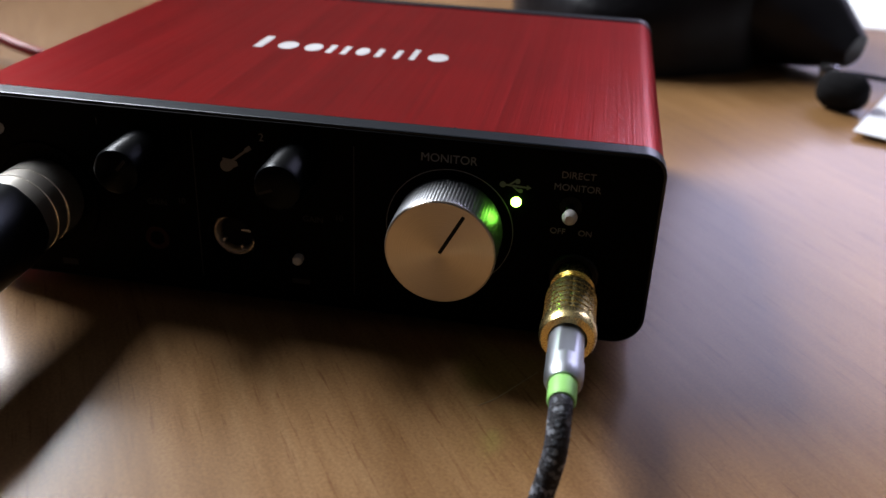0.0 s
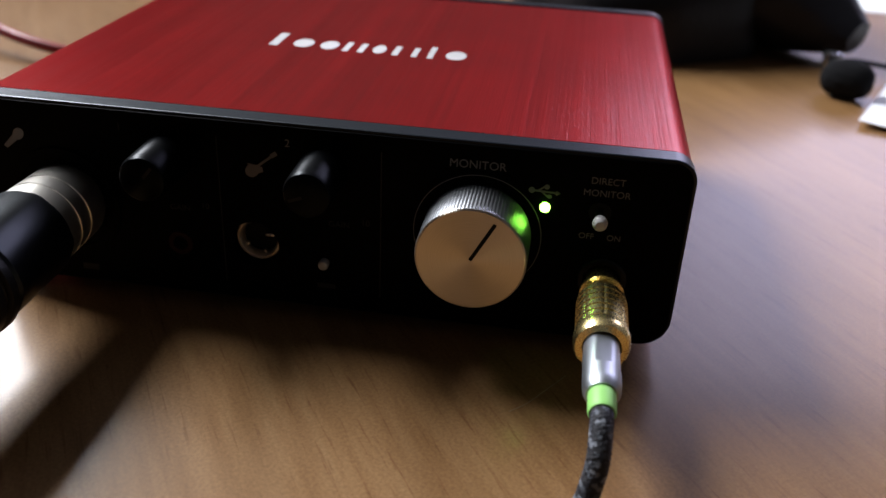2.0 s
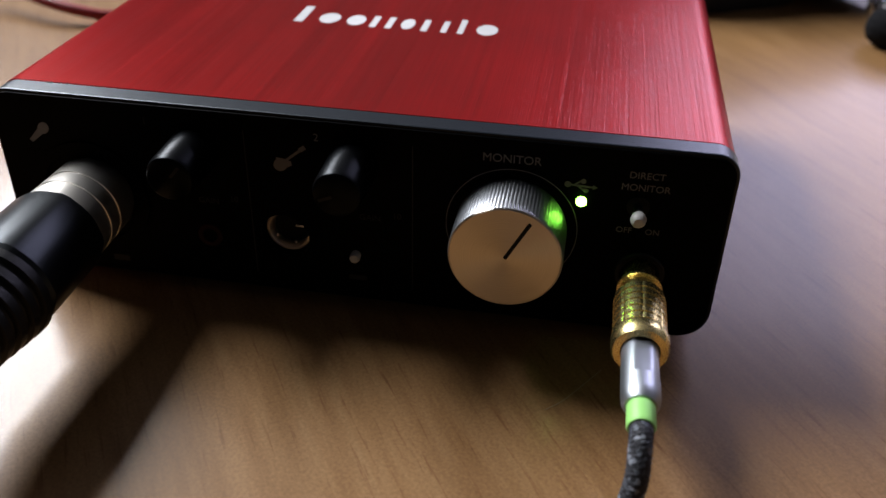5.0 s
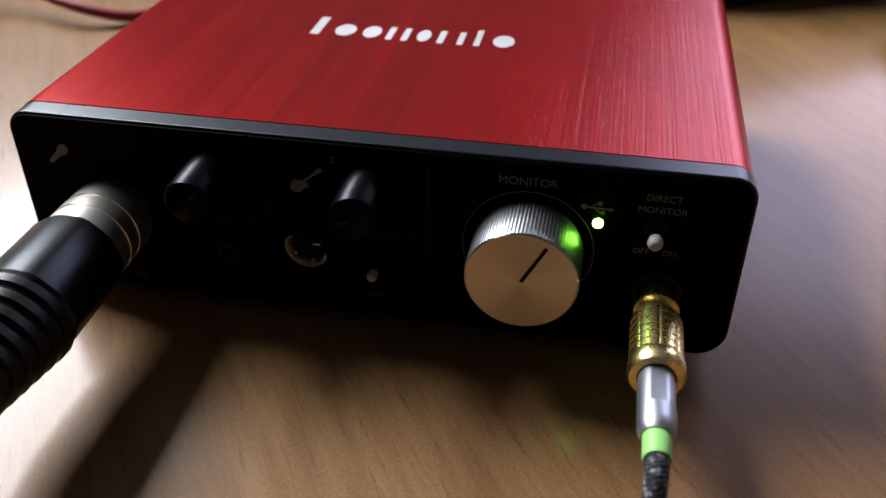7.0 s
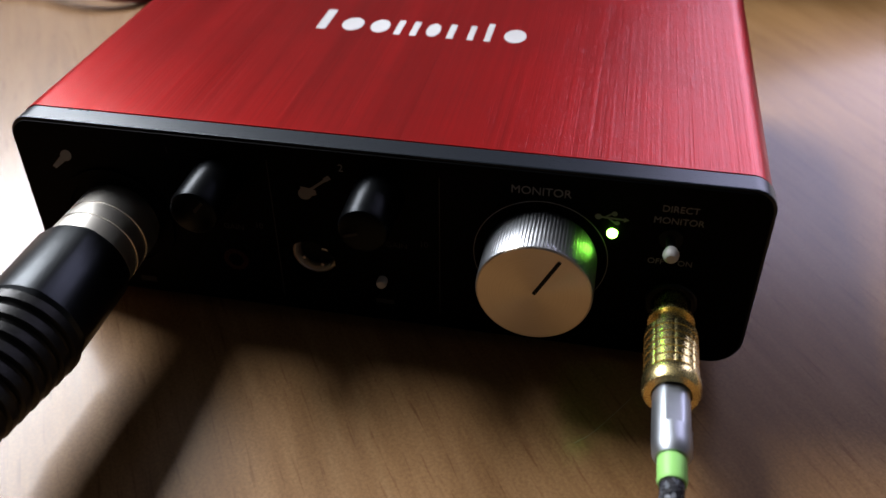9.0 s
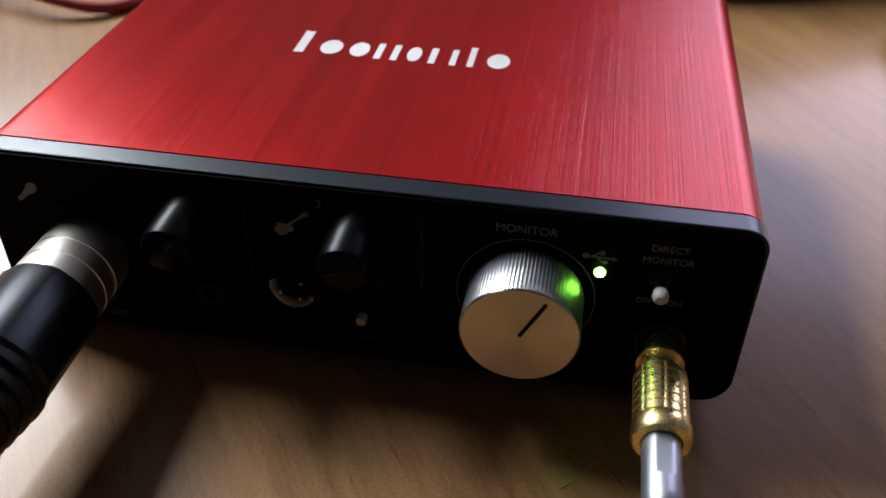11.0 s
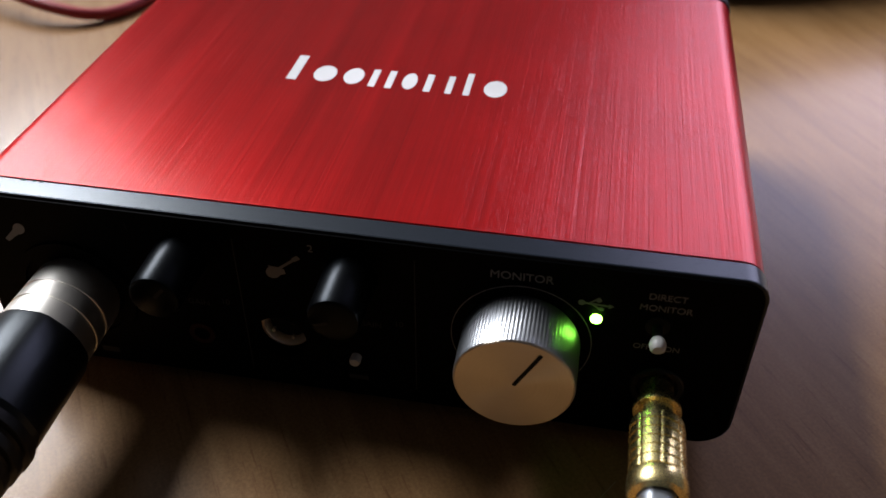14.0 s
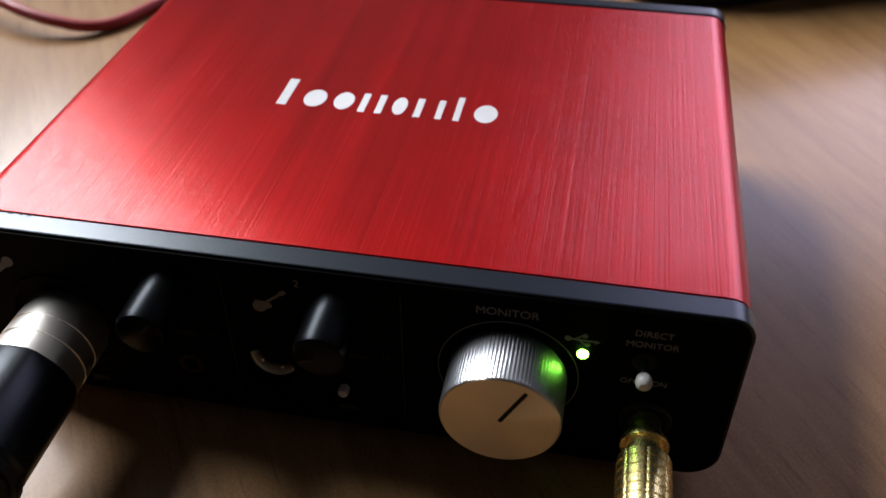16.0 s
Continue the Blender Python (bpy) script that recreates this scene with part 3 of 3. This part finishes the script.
rp, yy, rr = [(-0.0340, 0.0078)], -0.0348, 0.0100
for k in range(9):
    rp += [(yy, rr - 0.0010), (yy - 0.0004, rr), (yy - 0.0021, rr - 0.0001), (yy - 0.0025, rr - 0.0010)]
    yy -= 0.0032
    rr -= 0.00042
rp += [(yy - 0.001, 0.0036)]
part("strain_relief", lathe(rp, 48), RUBBER, mic, "ribbed black rubber strain relief")
m0 = yy
part("cord", tube([(0, m0 + 0.002, 0), (-0.001, m0 - 0.02, -0.003), (-0.010, m0 - 0.06, -0.013), (-0.035, m0 - 0.11, -0.0174), (-0.10, m0 - 0.19, -0.0167), (-0.22, m0 - 0.34, -0.0150)], 0.0031, 16, 12), RUBBER, mic, "black rubber microphone cord")

# ---- red cable behind the case ----
usb = thing("usb_cable", "dark red round cable curling over the table behind the case", "cable")
part("cord", tube([(-0.030, 0.132, 0.018), (-0.060, 0.165, 0.012), (-0.095, 0.196, 0.0045), (-0.112, 0.190, 0.0023), (-0.1195, 0.176, 0.0021), (-0.1265, 0.1610, 0.0021), (-0.1340, 0.1540, 0.0030), (-0.1430, 0.1515, 0.0050), (-0.1550, 0.1520, 0.0072), (-0.1690, 0.1565, 0.0095), (-0.190, 0.1640, 0.015), (-0.235, 0.165, 0.026), (-0.31, 0.15, 0.035), (-0.43, 0.15, 0.020), (-0.60, 0.18, 0.0021), (-0.8, 0.3, 0.0021)], 0.0021, 14, 10), USBRED, usb)
part("plug", box(-0.036, -0.024, 0.1165, 0.136, 0.012, 0.024, 0.002), RUBBER, usb, "black plug in the rear socket")

# ---- dark things behind ----
bag = thing("leather_bag", "soft black leather bag with creases, plus an unseen body added to shade the table", "bag")


def lump(cx, cy, rx, ry, h, seed, crease=1.0):
    """A slumped, creased cushion of leather that rests on the table."""
    bm = bmesh.new()
    bmesh.ops.create_uvsphere(bm, u_segments=96, v_segments=48, radius=1.0)
    for v in bm.verts:
        d = v.co.copy()
        a = math.atan2(d.y, d.x)
        s = 1 + 0.05 * math.sin(3 * a + seed) + 0.03 * math.sin(7 * a + 2 * seed)
        q = 0.72
        x = rx * s * math.copysign(abs(d.x) ** q, d.x)
        y = ry * s * math.copysign(abs(d.y) ** q, d.y)
        up = max(0.0, d.z)
        z = h * up ** 0.45 * (1 + 0.22 * noise.noise(Vector((x * 8, y * 8, seed)))) if d.z > 0 else 0.0
        fold = crease * 0.007 * math.sin(46 * (x + 0.6 * y) + 3 * noise.noise(Vector((x, y, z + seed)) * 14)) * min(1.0, 3 * up)
        n = 0.004 * noise.noise(Vector((x, y, z + seed)) * 40) * min(1.0, 4 * up)
        v.co = Vector((cx + x, cy + y, max(0.0, z + fold + n)))
    return bm


# unseen bulk added left of view to block daylight from the table behind
part("body", lump(-0.58, 0.66, 0.10, 0.29, 0.40, 1.3, 0.35), LEATHER, bag, "", 60)
part("pocket", lump(0.0755, 0.302, 0.062, 0.082, 0.068, 0.4), LEATHER, bag, "bulging black leather pocket", 60)
TOE = (0.046, 0.045, 0.042, 0.036, 0.029, 0.022, 0.015, 0.008)


def toe_radius(k, i):
    t = min(k / 48 * 7, 6.999)
    r = TOE[int(t)] + (TOE[int(t) + 1] - TOE[int(t)]) * (t - int(t))
    return r / 0.05 * (1 + 0.035 * math.sin(i * 0.9 + k * 0.22))


part("flap", tube([(0.062, 0.313, 0.0445), (0.098, 0.285, 0.0365), (0.126, 0.263, 0.0270), (0.149, 0.2460, 0.0185), (0.163, 0.2330, 0.0135)], 0.0435, 32, 12, toe_radius), LEATHER, bag, "tapering black leather flap", 60)
part("strap", tube([(-0.52, 0.80, 0.20), (-0.40, 0.80, 0.03), (-0.20, 0.70, 0.013), (0.00, 0.56, 0.013), (0.035, 0.43, 0.035), (0.053, 0.366, 0.06)], 0.012, 16, 10), LEATHER, bag, "black leather strap", 60)

lav = thing("lapel_microphone", "small lapel microphone with black foam cover and steel clip", "microphone")
foam = part("foam_cover", lathe([(-0.0095, 0.0005), (-0.0090, 0.0035), (-0.0070, 0.0058), (-0.0030, 0.0070), (0.0020, 0.0072), (0.0060, 0.0064), (0.0085, 0.0045), (0.0092, 0.0030)], 40, lambda r, i: 1 + 0.04 * math.sin(i * 2.1 + r)), FOAM, lav, "black foam windshield")
foam.location = (0.1512, 0.1930, 0.0072)
foam.rotation_euler = (0, 0, radians(62))
part("clip", box(0.1475, 0.1545, 0.2150, 0.2210, 0.003, 0.0110, 0.0010), STEEL, lav, "bright steel clip")
part("cord", tube([(0.1510, 0.2180, 0.007), (0.160, 0.217, 0.008), (0.179, 0.2225, 0.005), (0.211, 0.2315, 0.0012), (0.30, 0.24, 0.0012), (0.42, 0.22, 0.0012)], 0.0011, 10, 10), RUBBER, lav, "thin black cord")


def sheet(label, corners, z, curl):
    bm = bmesh.new()
    a, b, c, d = (Vector(p) for p in corners)
    n = 10
    grid = []
    for i in range(n + 1):
        for j in range(n + 1):
            u, v = i / n, j / n
            p = a * (1 - u) * (1 - v) + b * u * (1 - v) + c * u * v + d * (1 - u) * v
            grid.append((p.x, p.y, z + curl * ((1 - u) ** 3 * (1 - v) ** 3)))
    top = [bm.verts.new(g) for g in grid]
    low = [bm.verts.new((g[0], g[1], g[2] - 0.0003)) for g in grid]
    for rows, flip in ((top, False), (low, True)):
        for i in range(n):
            for j in range(n):
                q = (rows[i * (n + 1) + j], rows[(i + 1) * (n + 1) + j], rows[(i + 1) * (n + 1) + j + 1], rows[i * (n + 1) + j + 1])
                bm.faces.new(q[::-1] if flip else q)
    rim = [i * (n + 1) for i in range(n + 1)] + [n * (n + 1) + j for j in range(1, n + 1)] + [i * (n + 1) + n for i in range(n - 1, -1, -1)] + [j for j in range(n - 1, 0, -1)]
    for p, q in zip(rim, rim[1:] + rim[:1]):
        bm.faces.new((top[p], top[q], low[q], low[p]))
    return tagged(part("paper_sheet", bm, PAPER), label, "paper", "loose papers")


sheet("white sheet of paper with a slightly lifted corner on the table", [(0.1486, 0.1598), (0.276, 0.1030), (0.358, 0.283), (0.231, 0.341)], 0.0006, 0.002)
sheet("pale sheet of paper lying on the table beside the bag", [(0.1911, 0.3469), (0.340, 0.340), (0.350, 0.543), (0.201, 0.550)], 0.0006, 0.0)
tagged(part("hair", tube([(0.0430, -0.0230, 0.0002), (0.046, -0.0200, 0.0002), (0.0495, -0.0150, 0.0003), (0.053, -0.0095, 0.0002)], 0.00006, 6, 8), HAIR), "single fine pale hair lying on the table", "hair")
